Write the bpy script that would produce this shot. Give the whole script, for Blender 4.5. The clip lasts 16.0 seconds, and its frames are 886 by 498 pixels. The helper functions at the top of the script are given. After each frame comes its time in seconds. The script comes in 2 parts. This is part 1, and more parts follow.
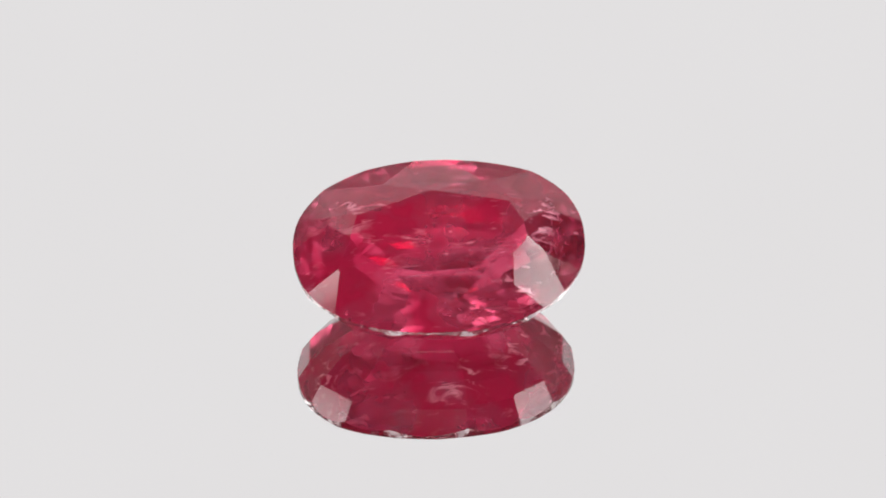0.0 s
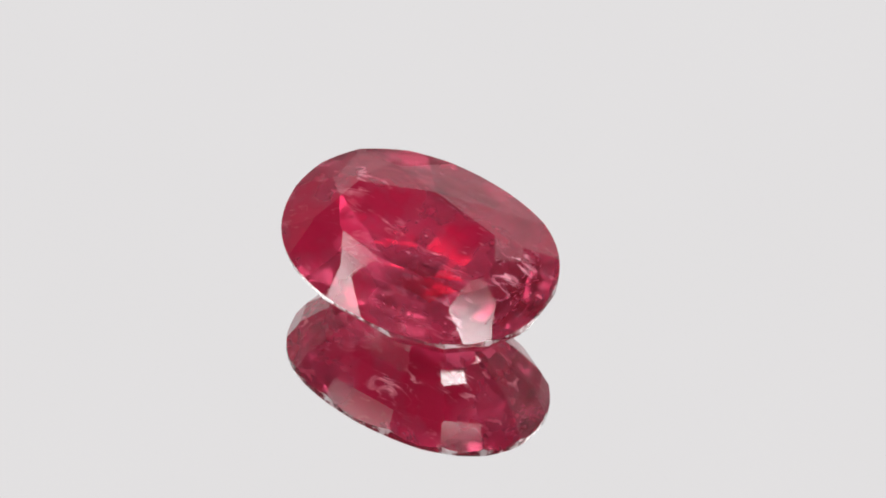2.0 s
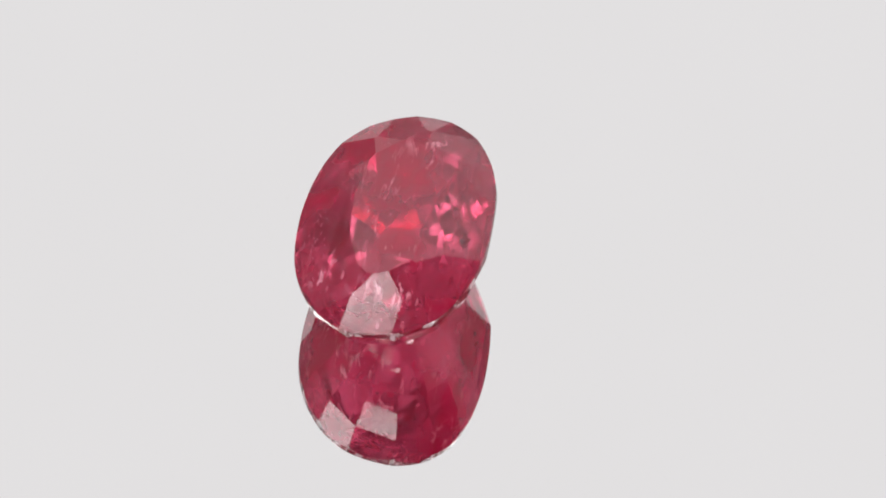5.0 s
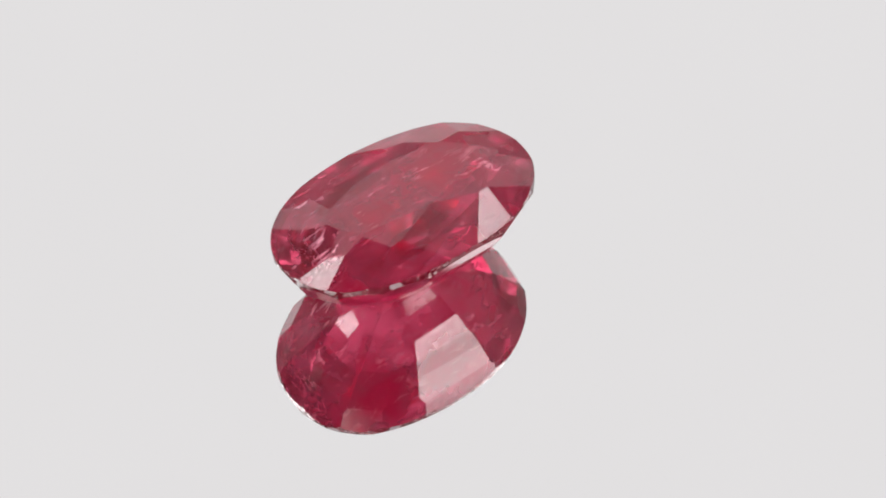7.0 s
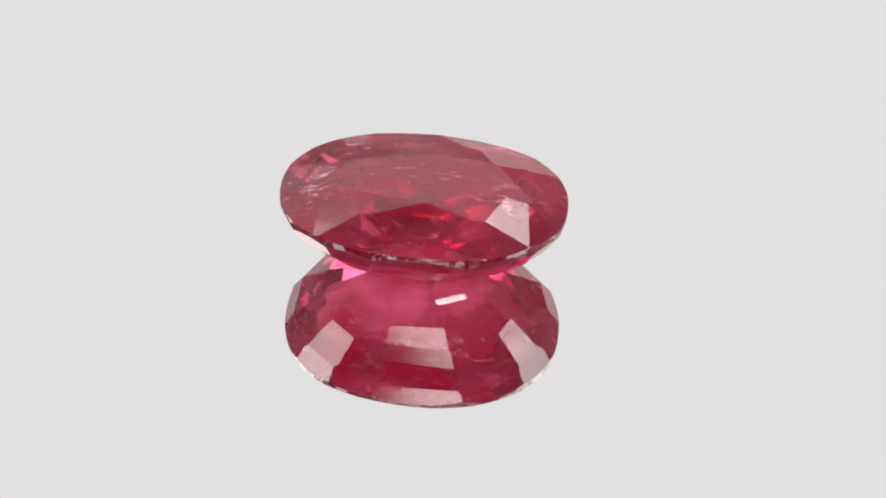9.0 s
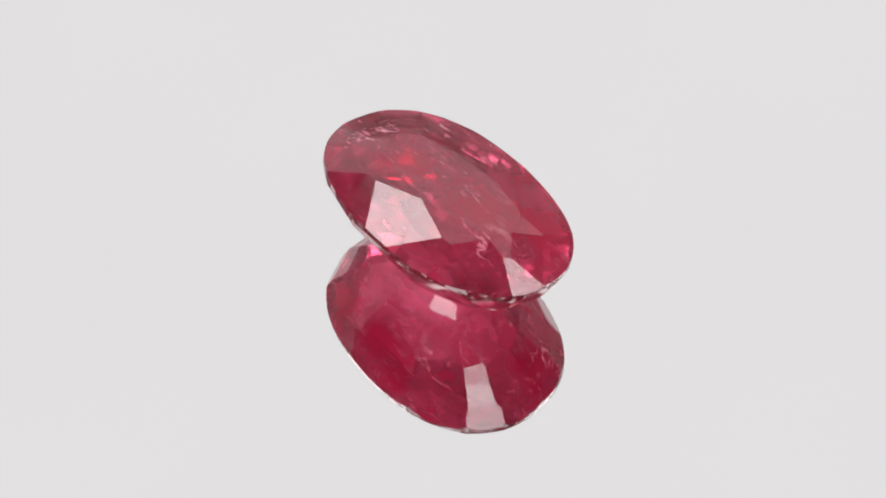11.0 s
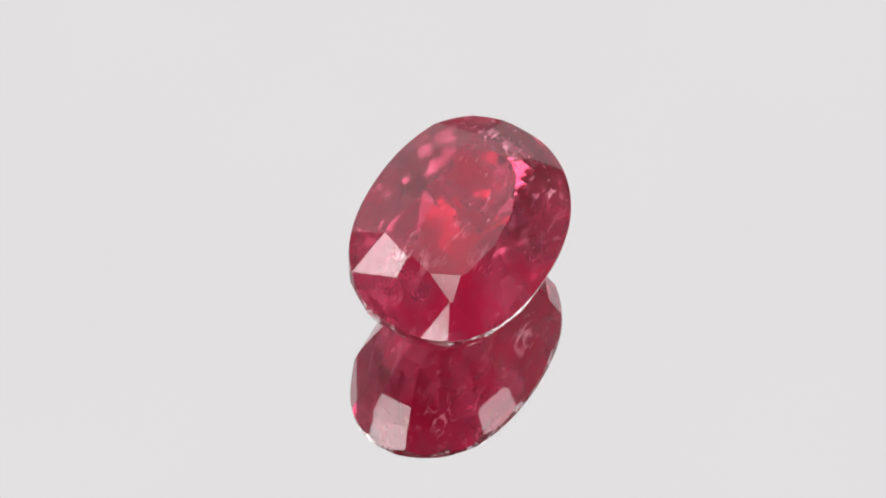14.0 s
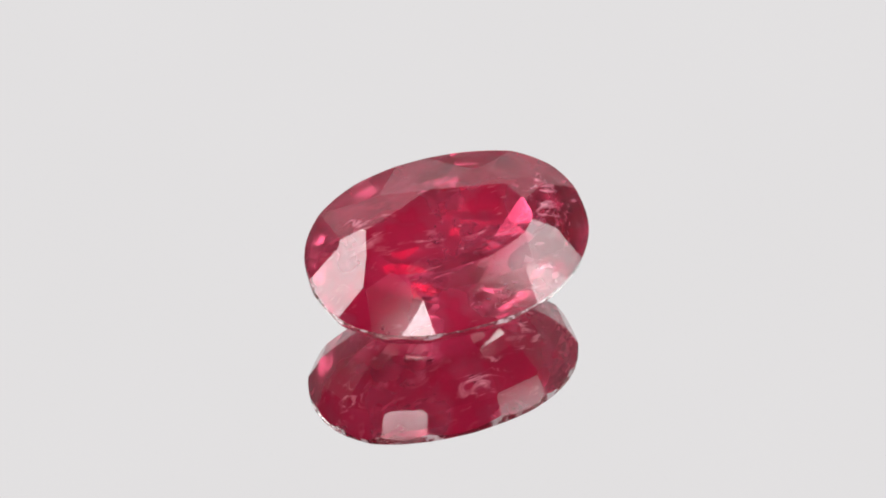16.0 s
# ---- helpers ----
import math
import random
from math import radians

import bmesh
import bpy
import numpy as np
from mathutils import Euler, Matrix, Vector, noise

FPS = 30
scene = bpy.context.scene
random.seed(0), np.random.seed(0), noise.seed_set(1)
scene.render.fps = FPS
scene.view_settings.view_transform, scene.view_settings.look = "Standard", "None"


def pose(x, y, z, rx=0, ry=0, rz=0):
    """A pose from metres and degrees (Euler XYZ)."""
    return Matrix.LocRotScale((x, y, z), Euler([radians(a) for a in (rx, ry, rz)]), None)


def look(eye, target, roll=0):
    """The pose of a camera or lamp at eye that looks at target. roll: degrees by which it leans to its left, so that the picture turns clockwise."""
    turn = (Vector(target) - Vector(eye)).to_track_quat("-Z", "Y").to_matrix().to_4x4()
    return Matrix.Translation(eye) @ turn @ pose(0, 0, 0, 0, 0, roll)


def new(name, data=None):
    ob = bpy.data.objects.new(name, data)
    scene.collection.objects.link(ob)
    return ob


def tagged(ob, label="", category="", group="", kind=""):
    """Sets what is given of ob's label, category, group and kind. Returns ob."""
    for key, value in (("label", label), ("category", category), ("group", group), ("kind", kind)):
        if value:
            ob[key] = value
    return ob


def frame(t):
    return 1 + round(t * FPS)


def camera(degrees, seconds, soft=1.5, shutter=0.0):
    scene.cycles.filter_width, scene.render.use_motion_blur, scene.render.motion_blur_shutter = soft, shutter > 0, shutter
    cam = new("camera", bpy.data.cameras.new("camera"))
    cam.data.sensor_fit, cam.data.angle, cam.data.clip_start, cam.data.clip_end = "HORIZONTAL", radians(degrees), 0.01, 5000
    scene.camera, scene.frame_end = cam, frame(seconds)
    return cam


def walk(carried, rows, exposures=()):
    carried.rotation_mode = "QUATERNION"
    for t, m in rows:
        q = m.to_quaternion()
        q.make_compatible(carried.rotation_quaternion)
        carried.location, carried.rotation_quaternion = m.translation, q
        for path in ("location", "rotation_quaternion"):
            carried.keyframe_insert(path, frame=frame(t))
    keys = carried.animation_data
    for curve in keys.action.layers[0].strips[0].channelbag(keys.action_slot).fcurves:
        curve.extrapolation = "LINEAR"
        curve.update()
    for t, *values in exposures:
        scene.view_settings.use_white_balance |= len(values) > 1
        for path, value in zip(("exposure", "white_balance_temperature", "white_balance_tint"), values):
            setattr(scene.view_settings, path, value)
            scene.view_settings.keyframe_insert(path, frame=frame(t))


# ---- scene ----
S = 0.005  # half the length of the stone, in metres

# ---- camera: it stands still and looks down on the mirror ----
cam = camera(17.592, 16.0, soft=1.8)
ELEV, DIST = radians(49.967), 20.044 * S
AIM = Vector((0.1025 * S, 0.0, 0.4165 * S))
EYE = AIM + DIST * Vector((0.0, -math.cos(ELEV), math.sin(ELEV)))
VIEW = look(EYE, AIM, 1.491)
walk(cam, [(0.0, VIEW), (16.0, VIEW)], exposures=[(0.0, 0.0), (16.0, 0.0)])

# ---- world and light ----
world = bpy.data.worlds.new("world")
scene.world = world
world.use_nodes = True
world.node_tree.nodes["Background"].inputs["Color"].default_value = (0.9, 0.9, 0.9, 1)
world.node_tree.nodes["Background"].inputs["Strength"].default_value = 0.3


# ---- materials ----
def material(name):
    m = bpy.data.materials.new(name)
    m.use_nodes = True
    return m, m.node_tree.nodes, m.node_tree.links


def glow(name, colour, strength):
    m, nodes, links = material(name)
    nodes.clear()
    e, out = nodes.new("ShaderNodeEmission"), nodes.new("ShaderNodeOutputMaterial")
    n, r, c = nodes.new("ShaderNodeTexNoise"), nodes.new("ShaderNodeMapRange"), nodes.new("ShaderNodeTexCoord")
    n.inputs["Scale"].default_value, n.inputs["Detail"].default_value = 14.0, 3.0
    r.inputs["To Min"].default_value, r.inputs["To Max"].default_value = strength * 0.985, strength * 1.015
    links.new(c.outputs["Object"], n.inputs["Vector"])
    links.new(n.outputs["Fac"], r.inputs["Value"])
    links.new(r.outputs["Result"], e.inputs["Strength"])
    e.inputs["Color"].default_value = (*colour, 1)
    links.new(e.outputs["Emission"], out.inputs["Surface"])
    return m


def softbox_glow(name, strength, edge):
    """A lamp's diffuser: brightest in its middle, falling off to the given share at its edge."""
    m, nodes, links = material(name)
    nodes.clear()
    e, out = nodes.new("ShaderNodeEmission"), nodes.new("ShaderNodeOutputMaterial")
    c, d, r = nodes.new("ShaderNodeTexCoord"), nodes.new("ShaderNodeVectorMath"), nodes.new("ShaderNodeMapRange")
    d.operation = "DISTANCE"
    d.inputs[1].default_value = (0.5, 0.5, 0.0)
    flat = nodes.new("ShaderNodeVectorMath")
    flat.operation = "MULTIPLY"
    flat.inputs[1].default_value = (1.0, 1.0, 0.0)
    r.interpolation_type = "SMOOTHSTEP"
    r.inputs["From Min"].default_value, r.inputs["From Max"].default_value = 0.18, 0.68
    r.inputs["To Min"].default_value, r.inputs["To Max"].default_value = strength, strength * edge
    links.new(c.outputs["Generated"], flat.inputs[0])
    links.new(flat.outputs["Vector"], d.inputs[0])
    links.new(d.outputs["Value"], r.inputs["Value"])
    links.new(r.outputs["Result"], e.inputs["Strength"])
    links.new(e.outputs["Emission"], out.inputs["Surface"])
    return m


def white_fabric():
    m, nodes, links = material("white_fabric")
    b = nodes["Principled BSDF"]
    b.inputs["Base Color"].default_value = (0.8, 0.79, 0.79, 1)
    b.inputs["Roughness"].default_value = 0.9
    w, p, c = nodes.new("ShaderNodeTexNoise"), nodes.new("ShaderNodeBump"), nodes.new("ShaderNodeTexCoord")
    w.inputs["Scale"].default_value, w.inputs["Detail"].default_value = 900.0, 6.0
    p.inputs["Strength"].default_value, p.inputs["Distance"].default_value = 0.2, 0.0005
    links.new(c.outputs["Object"], w.inputs["Vector"])
    links.new(w.outputs["Fac"], p.inputs["Height"])
    links.new(p.outputs["Normal"], b.inputs["Normal"])
    return m


def mirror_glass():
    m, nodes, links = material("mirror_glass")
    b = nodes["Principled BSDF"]
    b.inputs["Base Color"].default_value = (0.97, 0.965, 0.965, 1)
    b.inputs["Metallic"].default_value = 1.0
    n, r, c = nodes.new("ShaderNodeTexNoise"), nodes.new("ShaderNodeMapRange"), nodes.new("ShaderNodeTexCoord")
    n.inputs["Scale"].default_value, n.inputs["Detail"].default_value = 120.0, 5.0
    r.inputs["To Min"].default_value, r.inputs["To Max"].default_value = 0.0, 0.03
    links.new(c.outputs["Object"], n.inputs["Vector"])
    links.new(n.outputs["Fac"], r.inputs["Value"])
    links.new(r.outputs["Result"], b.inputs["Roughness"])
    return m


def ruby():
    """Milky red corundum: clear crystal and haze mixed by clouds at two scales."""
    m, nodes, links = material("ruby")
    b = nodes["Principled BSDF"]
    b.inputs["Roughness"].default_value = 0.065
    b.inputs["IOR"].default_value = 1.77
    c = nodes.new("ShaderNodeTexCoord")
    big, fine = nodes.new("ShaderNodeTexNoise"), nodes.new("ShaderNodeTexNoise")
    big.inputs["Scale"].default_value, big.inputs["Detail"].default_value = 360.0, 3.5
    fine.inputs["Scale"].default_value, fine.inputs["Detail"].default_value = 2600.0, 5.0
    mix = nodes.new("ShaderNodeMix")
    mix.inputs["Factor"].default_value = 0.10
    clear, tint = nodes.new("ShaderNodeMapRange"), nodes.new("ShaderNodeValToRGB")
    clear.inputs["From Min"].default_value, clear.inputs["From Max"].default_value = 0.38, 0.62
    clear.inputs["To Min"].default_value, clear.inputs["To Max"].default_value = CLEAR
    tint.color_ramp.elements[0].position, tint.color_ramp.elements[1].position = 0.40, 0.62
    tint.color_ramp.elements[0].color, tint.color_ramp.elements[1].color = (*RED_DEEP, 1), (*RED_PALE, 1)
    links.new(c.outputs["Object"], big.inputs["Vector"])
    links.new(c.outputs["Object"], fine.inputs["Vector"])
    links.new(big.outputs["Fac"], mix.inputs[2])
    links.new(fine.outputs["Fac"], mix.inputs[3])
    links.new(mix.outputs[0], clear.inputs["Value"])
    links.new(mix.outputs[0], tint.inputs["Fac"])
    # healed cracks: thin pale threads that gather in patches and towards one end
    turn, thread, patch = nodes.new("ShaderNodeMapping"), nodes.new("ShaderNodeTexNoise"), nodes.new("ShaderNodeTexNoise")
    turn.inputs["Rotation"].default_value, turn.inputs["Scale"].default_value = (0.3, 0.2, 0.4), (900, 2700, 1900)
    thread.inputs["Scale"].default_value, thread.inputs["Detail"].default_value, thread.inputs["Distortion"].default_value = 1.0, 6.0, 1.3
    patch.inputs["Scale"].default_value, patch.inputs["Detail"].default_value = 900.0, 3.0
    thin, spread, total = nodes.new("ShaderNodeMapRange"), nodes.new("ShaderNodeMapRange"), None
    thin.inputs["From Min"].default_value, thin.inputs["From Max"].default_value = 0.55, 0.65
    spread.inputs["From Min"].default_value, spread.inputs["From Max"].default_value = 0.42, 0.62
    links.new(c.outputs["Object"], turn.inputs["Vector"])
    links.new(turn.outputs["Vector"], thread.inputs["Vector"])
    links.new(c.outputs["Object"], patch.inputs["Vector"])
    links.new(thread.outputs["Fac"], thin.inputs["Value"])
    links.new(patch.outputs["Fac"], spread.inputs["Value"])
    for middle, reach, most in CRACKS:
        away, near = nodes.new("ShaderNodeVectorMath"), nodes.new("ShaderNodeMapRange")
        away.operation = "DISTANCE"
        away.inputs[1].default_value = [k * S for k in middle]
        near.interpolation_type = "SMOOTHSTEP"
        near.inputs["From Min"].default_value, near.inputs["From Max"].default_value = 0.15 * reach * S, reach * S
        near.inputs["To Min"].default_value, near.inputs["To Max"].default_value = most, 0.0
        links.new(c.outputs["Object"], away.inputs[0])
        links.new(away.outputs["Value"], near.inputs["Value"])
        if total is None:
            total = near.outputs["Result"]
        else:
            add = nodes.new("ShaderNodeMath")
            add.operation, add.use_clamp = "MAXIMUM", True
            links.new(total, add.inputs[0])
            links.new(near.outputs["Result"], add.inputs[1])
            total = add.outputs["Value"]
    both, amount = nodes.new("ShaderNodeMath"), nodes.new("ShaderNodeMath")
    both.operation = amount.operation = "MULTIPLY"
    links.new(thin.outputs["Result"], both.inputs[0])
    links.new(spread.outputs["Result"], both.inputs[1])
    links.new(both.outputs["Value"], amount.inputs[0])
    links.new(total, amount.inputs[1])
    pale = nodes.new("ShaderNodeMix")
    pale.data_type = "RGBA"
    less = nodes.new("ShaderNodeMath")
    less.operation = "SUBTRACT"
    less.use_clamp = True
    links.new(amount.outputs["Value"], pale.inputs["Factor"])
    links.new(tint.outputs["Color"], pale.inputs[6])
    pale.inputs[7].default_value = (1.0, 0.50, 0.60, 1)
    links.new(clear.outputs["Result"], less.inputs[0])
    links.new(amount.outputs["Value"], less.inputs[1])
    links.new(less.outputs["Value"], b.inputs["Transmission Weight"])
    links.new(pale.outputs[2], b.inputs["Base Color"])
    return m


def girdle_skin():
    """The finely ground edge: clear, frosted, and pale flecks painted in for glints."""
    m, nodes, links = material("ground_girdle")
    b = nodes["Principled BSDF"]
    b.inputs["IOR"].default_value = 1.77
    c, n, ramp = nodes.new("ShaderNodeTexCoord"), nodes.new("ShaderNodeTexNoise"), nodes.new("ShaderNodeValToRGB")
    n.inputs["Scale"].default_value, n.inputs["Detail"].default_value = 1300.0, 4.0
    # near-white end of the ramp stands in for light caught on the edge
    ramp.color_ramp.elements[0].position, ramp.color_ramp.elements[1].position = 0.55, 0.60
    ramp.color_ramp.elements[0].color, ramp.color_ramp.elements[1].color = (0.30, 0.008, 0.030, 1), (0.95, 0.86, 0.87, 1)
    links.new(c.outputs["Object"], n.inputs["Vector"])
    links.new(n.outputs["Fac"], ramp.inputs["Fac"])
    links.new(ramp.outputs["Color"], b.inputs["Base Color"])
    b.inputs["Roughness"].default_value = 0.12
    b.inputs["Transmission Weight"].default_value = 0.45
    rough, bump = nodes.new("ShaderNodeTexNoise"), nodes.new("ShaderNodeBump")
    rough.inputs["Scale"].default_value, rough.inputs["Detail"].default_value = 3200.0, 3.0
    bump.inputs["Strength"].default_value, bump.inputs["Distance"].default_value = 0.45, 0.0002
    links.new(c.outputs["Object"], rough.inputs["Vector"])
    links.new(rough.outputs["Fac"], bump.inputs["Height"])
    links.new(bump.outputs["Normal"], b.inputs["Normal"])
    return m


def feather():
    m, nodes, links = material("feather")
    b = nodes["Principled BSDF"]
    b.inputs["Base Color"].default_value = (0.99, 0.80, 0.86, 1)
    b.inputs["Roughness"].default_value = 0.06
    b.inputs["Transmission Weight"].default_value, b.inputs["IOR"].default_value = 0.85, 1.25
    return m


def glint():
    """Open cracks: thin films that throw the light back."""
    m, nodes, links = material("glint")
    b = nodes["Principled BSDF"]
    b.inputs["Base Color"].default_value = (1.0, 0.82, 0.86, 1)
    b.inputs["Metallic"].default_value, b.inputs["Roughness"].default_value = 1.0, 0.3
    return m


def dim_cloth():
    m, nodes, links = material("dim_cloth")
    b = nodes["Principled BSDF"]
    c, n, ramp = nodes.new("ShaderNodeTexCoord"), nodes.new("ShaderNodeTexNoise"), nodes.new("ShaderNodeValToRGB")
    n.inputs["Scale"].default_value = 60.0
    ramp.color_ramp.elements[0].color, ramp.color_ramp.elements[1].color = (0.05, 0.05, 0.052, 1), (0.07, 0.07, 0.072, 1)
    links.new(c.outputs["Object"], n.inputs["Vector"])
    links.new(n.outputs["Fac"], ramp.inputs["Fac"])
    links.new(ramp.outputs["Color"], b.inputs["Base Color"])
    b.inputs["Roughness"].default_value = 0.9
    return m


# swarms of healed cracks: middle and reach in half lengths, and how dense
CRACKS = (((0.82, 0.05, 0.05), 0.42, 1.0), ((0.05, -0.06, 0.19), 0.30, 0.9), ((-0.52, 0.20, 0.18), 0.26, 0.7), ((0.30, 0.22, 0.19), 0.22, 0.7),
          ((0.55, -0.38, 0.10), 0.24, 0.8), ((0.60, -0.20, -0.30), 0.45, 0.9), ((0.10, -0.45, -0.25), 0.40, 0.7), ((-0.45, 0.30, -0.40), 0.35, 0.6),
          ((-0.80, -0.20, -0.15), 0.30, 0.5), ((0.0, 0.0, 0.0), 2.2, 0.20), ((0.30, -0.30, -0.12), 0.40, 0.8), ((-0.15, 0.05, 0.19), 0.22, 0.8))
CLEAR = (0.38, 0.92)
RED_DEEP, RED_PALE = (0.60, 0.016, 0.070), (0.97, 0.135, 0.272)
FABRIC, MIRROR, RUBY, FEATHER = white_fabric(), mirror_glass(), ruby(), feather()
GLINT, GROUND, DIM = glint(), girdle_skin(), dim_cloth()
PANEL = glow("self_lit_backdrop", (1.0, 0.985, 0.992), 0.785)
LAMP = softbox_glow("lit_softbox", 6.2, 0.6)
SOFT = softbox_glow("lit_soft", 2.0, 0.12)
LOW = softbox_glow("lit_low_softbox", 5.0, 0.5)
FRONT = softbox_glow("lit_front_softbox", 6.5, 0.5)
SPOT = softbox_glow("lit_spot", 11.0, 0.4)


def part(name, bm, mat, parent=None, label=""):
    me = bpy.data.meshes.new(name)
    bm.to_mesh(me)
    bm.free()
    me.materials.append(mat)
    ob = new(name, me)
    ob.parent = parent
    return tagged(ob, label) if label else ob


def slab(size, at=(0, 0, 0), bevel=0.0):
    bm = bmesh.new()
    bmesh.ops.create_cube(bm, size=1.0, matrix=Matrix.Translation(at) @ Matrix.Diagonal((*size, 1)))
    if bevel:
        bmesh.ops.bevel(bm, geom=bm.edges[:], offset=bevel, segments=2, affect="EDGES")
    return bm


# ---- the light tent ----
HALF, HIGH = 0.66, 0.62


def tent():
    w, h, t = HALF, HIGH, 0.004
    front = -0.03  # the white walls end here; towards the camera stand added dark ones
    tagged(part("mirror_floor", slab((2 * w, 2 * w, t), (0, 0, -t / 2)), MIRROR),
           "flat silvered mirror sheet under the stone", "mirror", kind="structure")
    for name, size, at, mat, label in (
            ("wall_back", (2 * w + 2 * t, t, h), (0, w + t / 2, h / 2), FABRIC, "plain white fabric wall of a light tent"),
            ("wall_side_a", (t, w - front, h), (-w - t / 2, (w + front) / 2, h / 2), FABRIC, "plain white fabric wall of a light tent"),
            ("wall_side_b", (t, w - front, h), (w + t / 2, (w + front) / 2, h / 2), FABRIC, "plain white fabric wall of a light tent"),
            # unseen dark walls, added so that facets mirror little from the camera's side
            ("wall_side_c", (t, w + front, h), (-w - t / 2, (front - w) / 2, h / 2), DIM, "unseen dark wall beside the camera, added to dim reflections"),
            ("wall_side_d", (t, w + front, h), (w + t / 2, (front - w) / 2, h / 2), DIM, "unseen dark wall beside the camera, added to dim reflections"),
            ("wall_front", (2 * w + 2 * t, t, h), (0, -w - t / 2, h / 2), DIM, "unseen dark wall behind the camera, added to dim reflections")):
        tagged(part(name, slab(size, at), mat), label, "wall", kind="structure")
    # unseen dark roof, added to keep the facets' reflections deep red
    tagged(part("ceiling", slab((2 * w, w - front, t), (0, (w + front) / 2, h + t / 2)), DIM),
           "unseen dark roof over the lamps, added to dim reflections", "ceiling", kind="structure")
    # the white backdrop's brightness is emission; made wide to brighten the back facets
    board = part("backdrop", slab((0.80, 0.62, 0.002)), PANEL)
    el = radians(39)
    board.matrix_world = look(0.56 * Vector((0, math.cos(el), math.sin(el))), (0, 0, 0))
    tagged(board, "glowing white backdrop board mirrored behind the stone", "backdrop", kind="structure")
    # its front half, added for the same dark reflections
    tagged(part("ceiling_front", slab((2 * w, w + front, t), (0, (front - w) / 2, h + t / 2)), DIM),
           "unseen dark roof over the camera, added to dim reflections", "ceiling", kind="structure")


def lamp_box(name, azimuth, elevation, far, size, mat, label, group=""):
    """A lamp aimed at the stone. azimuth: degrees to the right of the camera, seen from the stone."""
    az, el = radians(azimuth), radians(elevation)
    at = far * Vector((math.sin(az) * math.cos(el), -math.cos(az) * math.cos(el), math.sin(el)))
    box = new(name)
    m = look(at, (0, 0, 0.003))
    box.matrix_world = m
    part("housing", slab((size[0] + 0.006, size[1] + 0.006, 0.012), (0, 0, 0.0065), 0.001), DIM, box, "dark housing")
    part("diffuser", slab((size[0], size[1], 0.002), (0, 0, -0.001), 0.0004), mat, box, "glowing diffuser")
    bm = bmesh.new()
    long = HIGH - at.z
    bmesh.ops.create_cone(bm, cap_ends=True, segments=16, radius1=0.003, radius2=0.003, depth=long,
                          matrix=m.inverted() @ Matrix.Translation((at.x, at.y, at.z + long / 2)) @ Matrix.Identity(4))
    part("hanger", bm, DIM, box, "dark hanging rod")
    return tagged(box, label, "lamp", group)


tent()
# azimuth, elevation, distance, width, height
for az, el, far, wide, high, mat in ((-77, 55, 0.36, 0.090, 0.085, LAMP), (81, 56, 0.36, 0.078, 0.100, LAMP),
                                     (-115, 58.5, 0.38, 0.130, 0.080, LAMP), (113, 57, 0.38, 0.130, 0.082, LAMP),
                                     (-62, 11.5, 0.36, 0.135, 0.138, LOW), (63, 11.5, 0.36, 0.135, 0.138, LOW), (1, 18, 0.36, 0.115, 0.150, FRONT),
                                     (-138, 62, 0.48, 0.13, 0.11, SOFT), (138, 61, 0.48, 0.13, 0.13, SOFT)):
    lamp_box("softbox", az, el, far, (wide, high), mat, "white softbox lamp hanging over the mirror", "softboxes round the mirror")
for az, el in ((-19, 71), (21, 62)):
    lamp_box("spot_lamp", az, el, 0.30, (0.042, 0.036), SPOT, "small bright lamp hanging above the camera", "spot lamps above the camera")

# ---- the stone ----
TILT = Matrix.Rotation(radians(9.534), 4, "X") @ Matrix.Rotation(radians(-0.51), 4, "Y")
REST = 0.6937  # height of the girdle's middle, in half lengths
OFF = Vector((0.0528, -0.2203, REST))
# the cutter's index angles
TABLE = (0, 39, 92, 154, 181, 219, 273, 334)
STAR = (29, 60, 123, 161, 204, 245, 306, 340)
TIP = (3, 50, 91, 138, 181, 228, 275, 318)
BREAK = (26, 67, 115, 160, 205, 252, 299, 340)
STEP = (8, 33, 55, 73, 107, 142, 160, 184, 204, 230, 248, 279, 301, 321, 345)


def oval(degrees, sx=1.0, sy=1.0, z=0.0, lean=0.0, tip=0.0):
    """A point of the girdle's oval, drawn in by sx and sy, in half lengths; z rises with y by lean and with x by tip."""
    f = radians(degrees)
    c, s = math.cos(f), math.sin(f)
    r = 1 + 0.006 * math.cos(2 * f - 0.35) + 0.0041 * math.sin(3 * f) + 0.0048 * math.sin(4 * f) - 0.0028 * math.sin(6 * f)
    x, y = math.copysign(abs(c) ** (2 / 2.25), c) * r * sx, 0.69 * math.copysign(abs(s) ** (2 / 2.25), s) * r * sy
    return Vector((x, y, z + lean * y + tip * x))


def height(plane, p):
    """z at which the upright line through p meets the plane through three points."""
    a, b, c = plane
    n = (b - a).cross(c - a)
    return a.z - (n.x * (p.x - a.x) + n.y * (p.y - a.y)) / n.z


def bulge(f, g):
    """How far the oval stands out over its chord from f to g degrees."""
    return oval((f + g) / 2).length / ((oval(f) + oval(g)) / 2).length


def ring(f, row, out=1.0, dz=0.0):
    """A corner of the pavilion's steps."""
    sx, sy, z, lean, shift = row
    p = oval(f, sx * out, sy * out, z + dz, lean)
    p.y += shift
    return p


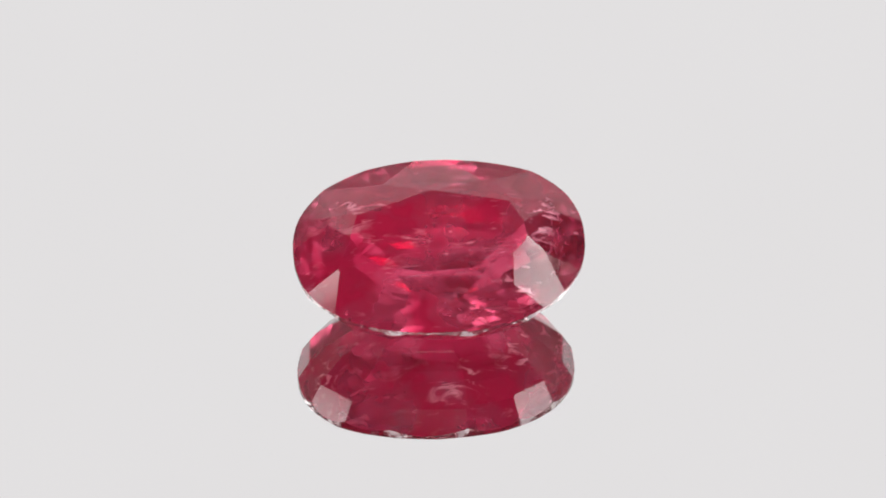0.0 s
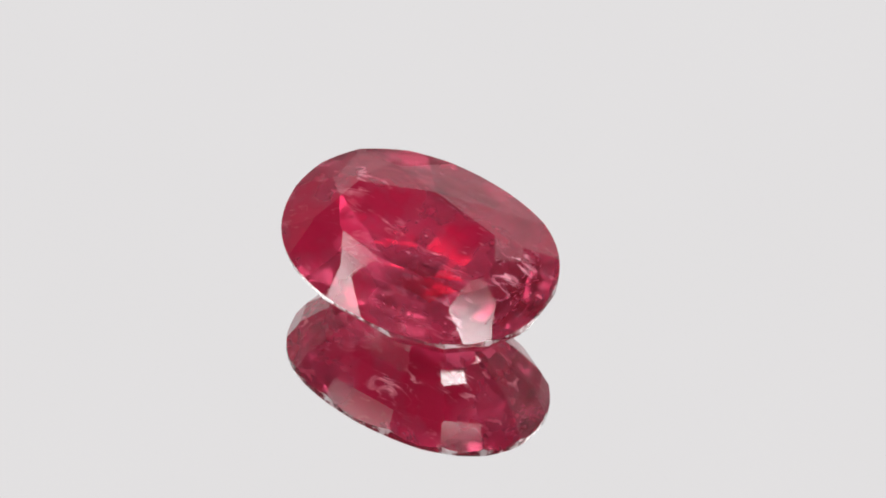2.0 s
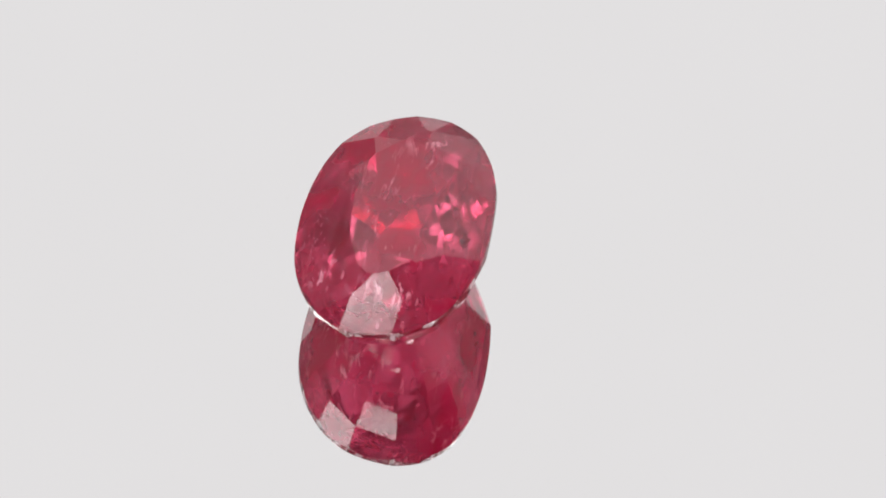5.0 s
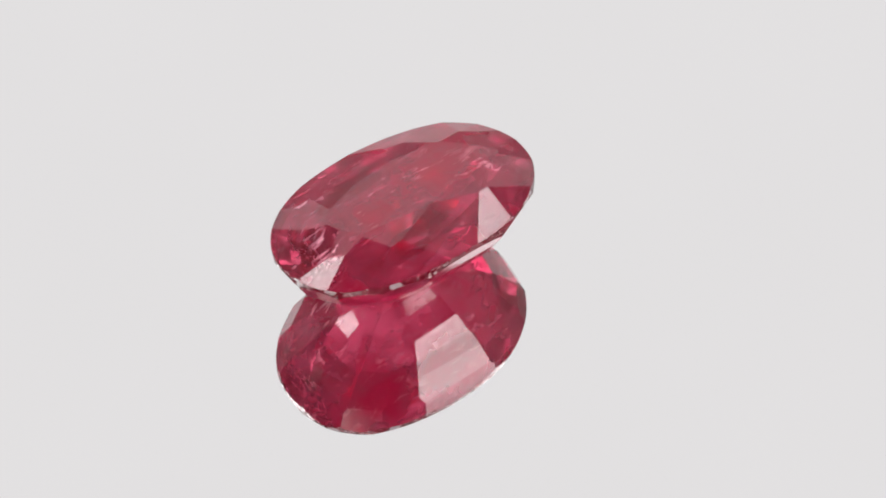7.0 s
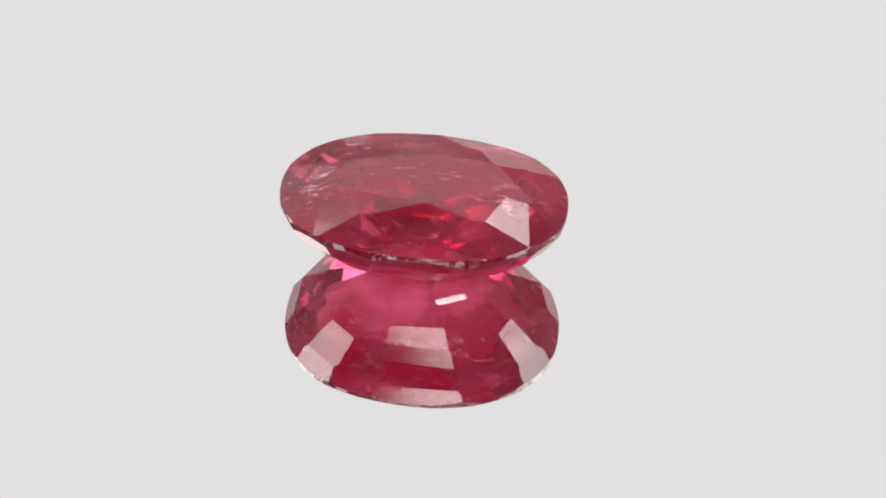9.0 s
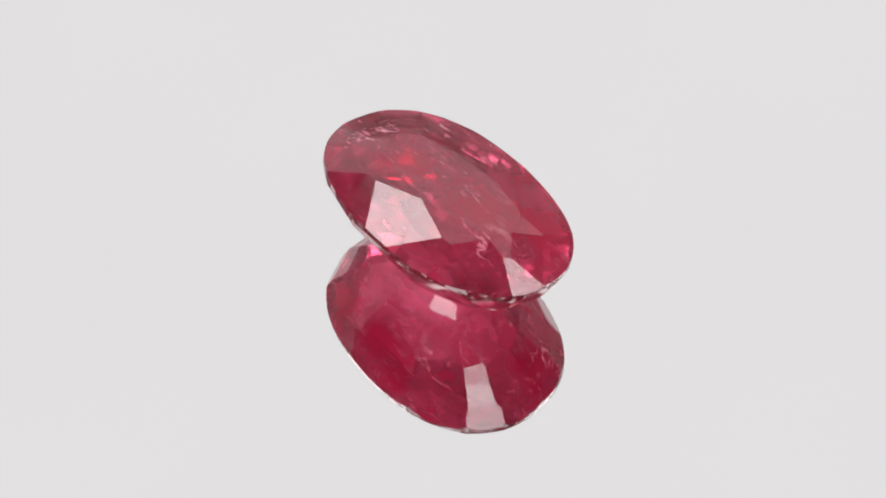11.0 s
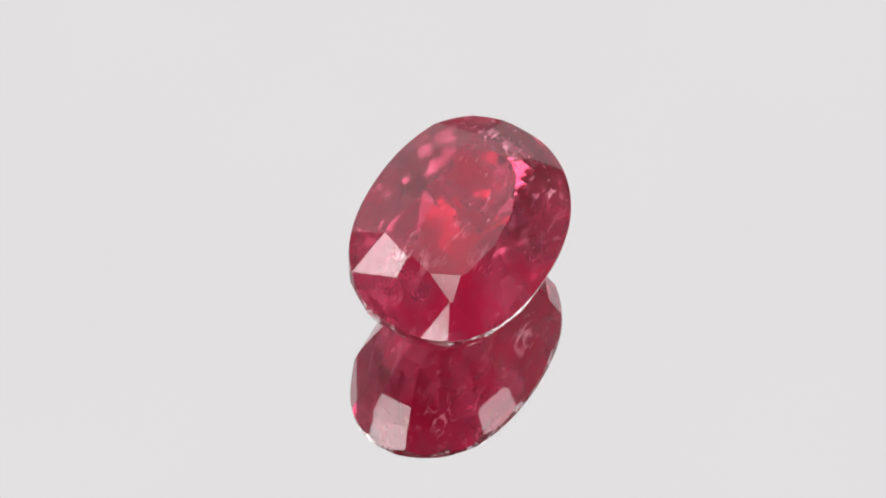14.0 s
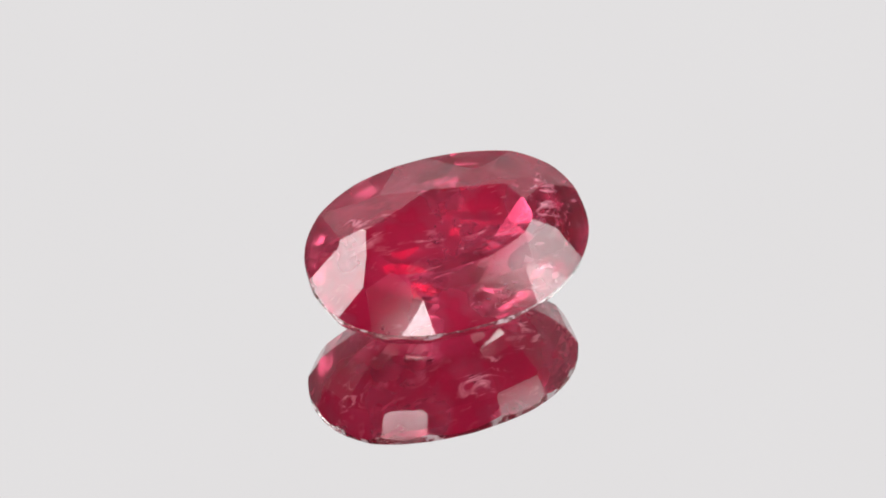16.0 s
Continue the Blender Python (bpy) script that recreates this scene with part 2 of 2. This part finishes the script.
def cut(bm, a, b, c):
    """Grind the stone down to the plane through three points."""
    n = (b - a).cross(c - a).normalized()
    if n.dot(Vector((0, 0, -0.1)) - a) > 0:
        n = -n
    done = bmesh.ops.bisect_plane(bm, geom=bm.verts[:] + bm.edges[:] + bm.faces[:], dist=1e-5, plane_co=a, plane_no=n, clear_outer=True)
    rim = [e for e in done["geom_cut"] if isinstance(e, bmesh.types.BMEdge)]
    rim = [e for e in rim if e.is_valid and len(e.link_faces) == 1]
    if len(rim) > 2:
        bmesh.ops.edgeloop_fill(bm, edges=rim)


def cut_stone():
    rnd = random.Random(7)
    bm = bmesh.new()
    bmesh.ops.create_cube(bm, size=2.4)
    # the oval outline
    n = 72
    for i in range(n):
        a, b = oval(360 * i / n), oval(360 * (i + 1) / n)
        cut(bm, a, b, a + Vector((0, 0, 0.5)))
    # crown: a wedge-shaped girdle carries kites, stars and upper girdle facets
    gt = 0.020
    tab = [oval(f, 0.61, 0.47, 0.195, 0.100, -0.028) for f in TABLE]
    mid = [oval(f, 0.765, 0.69, 0.144, 0.080, -0.026) for f in STAR]
    tip = [oval(f, 1.004, 1.004, gt + 0.014) for f in TIP]
    brk = [oval(f, 1.004, 1.004, gt) for f in BREAK]
    cut(bm, tab[0], tab[3], tab[5])
    kites = []
    for k in range(8):
        across, along = mid[k] - mid[k - 1], tip[k] - tab[k]
        heart = (tab[k] + tip[k] + mid[k] + mid[k - 1]) / 4
        kites.append((heart, heart + across, heart + along))
    for k in range(8):
        nx = (k + 1) % 8
        mid[k].z = min(height(kites[k], mid[k]), height(kites[nx], mid[k]))
        cut(bm, *kites[k])
        cut(bm, tab[k], tab[nx], mid[k])
        for f, g, p, q in ((TIP[k], BREAK[k], tip[k], brk[k]), (BREAK[k], TIP[nx] + (360 if k == 7 else 0), brk[k], tip[nx])):
            o = 1 + 0.8 * (bulge(f, g) - 1)
            cut(bm, mid[k], Vector((p.x * o, p.y * o, p.z)), Vector((q.x * o, q.y * o, q.z)))
    # pavilion: rows of steps down to the flat on which it rests
    # drawn in by x and y, depth, rise with y, shift of the keel
    rows = ((1.0, 1.0, -0.020, 0.0, 0.0), (0.900, 0.876, -0.215, 0.042, -0.005), (0.802, 0.763, -0.320, 0.042, -0.010),
            (0.709, 0.656, -0.405, 0.042, -0.0165), (0.590, 0.521, -0.490, 0.030, -0.026), (0.415, 0.321, -0.590, 0.015, -0.044),
            (0.14, 0.010, -0.702, 0.0, -0.0825))
    for r in range(6):
        for i, f in enumerate(STEP):
            g = STEP[(i + 1) % len(STEP)] + (360 if i == len(STEP) - 1 else 0)
            o = 1 + 0.6 * (bulge(f, g) - 1) if r == 0 else 1.0
            a, b = ring(f, rows[r], o, rnd.uniform(-0.003, 0.003)), ring(g, rows[r], o, rnd.uniform(-0.003, 0.003))
            cut(bm, a, b, (ring(f, rows[r + 1], o) + ring(g, rows[r + 1], o)) / 2)
    up = TILT.to_3x3().transposed() @ Vector((0, 0, 1))
    foot = -up * REST
    side = up.orthogonal()
    cut(bm, foot, foot + side, foot + up.cross(side))
    bmesh.ops.remove_doubles(bm, verts=bm.verts[:], dist=1e-4)
    bmesh.ops.recalc_face_normals(bm, faces=bm.faces[:])
    return bm


def ruby_stone():
    stone = new("gemstone")
    whole = cut_stone()
    for name, keep, mat, label in (("crown", lambda z: z > 0.2, RUBY, "brilliant-cut red crown with a broad table"),
                                   ("girdle", lambda z: abs(z) <= 0.2, GROUND, "thin ground girdle with painted pale glints"),
                                   ("pavilion", lambda z: z < -0.2, RUBY, "step-cut red pavilion")):
        bm = whole.copy()
        bm.normal_update()
        bmesh.ops.delete(bm, geom=[f for f in bm.faces if not keep(f.normal.z)], context="FACES")
        bmesh.ops.scale(bm, vec=(S, S, S), verts=bm.verts[:])
        part(name, bm, mat, stone, label)
    whole.free()
    inclusions(stone)
    return tagged(stone, "oval mixed-cut red ruby with pale inclusions resting on a mirror", "gemstone")


def inclusions(stone):
    """Healed cracks and wisps inside the stone, in loose swarms of thin curved flakes."""
    rnd = random.Random(21)
    for name, middle, spread, count, long, lean, mat in (
            ("feather_inclusion", (-0.56, 0.08, 0.05), (0.08, 0.14, 0.05), 9, 0.05, 60, FEATHER),
            ("glint_inclusion", (0.80, 0.02, 0.00), (0.06, 0.22, 0.05), 40, 0.020, 80, GLINT),
            ("glint_inclusion", (0.10, -0.50, -0.02), (0.22, 0.05, 0.04), 26, 0.018, 10, GLINT),
            ("glint_inclusion", (-0.72, -0.15, 0.03), (0.06, 0.14, 0.04), 12, 0.016, 70, GLINT)):
        bm = bmesh.new()
        for _ in range(count):
            at = Vector([m + rnd.gauss(0, d) * 0.8 for m, d in zip(middle, spread)])
            out = math.hypot(at.x, at.y / 0.69)
            if out > 0.86:
                at *= 0.86 / out
            at.z = max(-0.14, min(0.125, at.z))
            turn = Euler((rnd.uniform(-1, 1), rnd.uniform(-0.6, 0.6), radians(lean) + rnd.gauss(0, 0.45))).to_matrix()
            ln, wd = long * rnd.uniform(0.3, 1.5), long * rnd.uniform(0.06, 0.3)
            ring = []
            for k in range(7):
                f = 2 * math.pi * k / 7
                p = Vector((math.cos(f) * ln, math.sin(f) * wd * rnd.uniform(0.5, 1.3), 0.25 * ln * math.cos(f) ** 2))
                ring.append(p)
            th = Vector((0, 0, 0.004))
            top = [bm.verts.new((at + turn @ (p + th)) * S) for p in ring]
            low = [bm.verts.new((at + turn @ (p - th)) * S) for p in ring]
            bm.faces.new(top)
            bm.faces.new(low[::-1])
            for k in range(7):
                j = (k + 1) % 7
                bm.faces.new((low[k], low[j], top[j], top[k]))
        part(name, bm, mat, stone, "pale pink feather-like inclusion" if mat is FEATHER else "small bright glinting cracks")


stone = ruby_stone()


def motions():
    """The stone turns with the mirror's axis: at rest for 0.6 s, then at an even rate."""
    rows = []
    keys = [(0.0, 6.07), (0.3, 6.07), (0.6, 6.07), (0.8, -2.6), (1.0, -6.6), (1.5, -18.0), (2.0, -29.5), (2.5, -40.7), (3.0, -52.1)]
    keys += [(0.5 * k, 13.074 - 21.888 * 0.5 * k) for k in range(7, 33)]
    for t, a in keys:
        turn = Matrix.Rotation(radians(a), 4, "Z") @ Matrix.Translation(OFF * S) @ TILT
        rows.append((t, turn))
    walk(stone, rows)


motions()
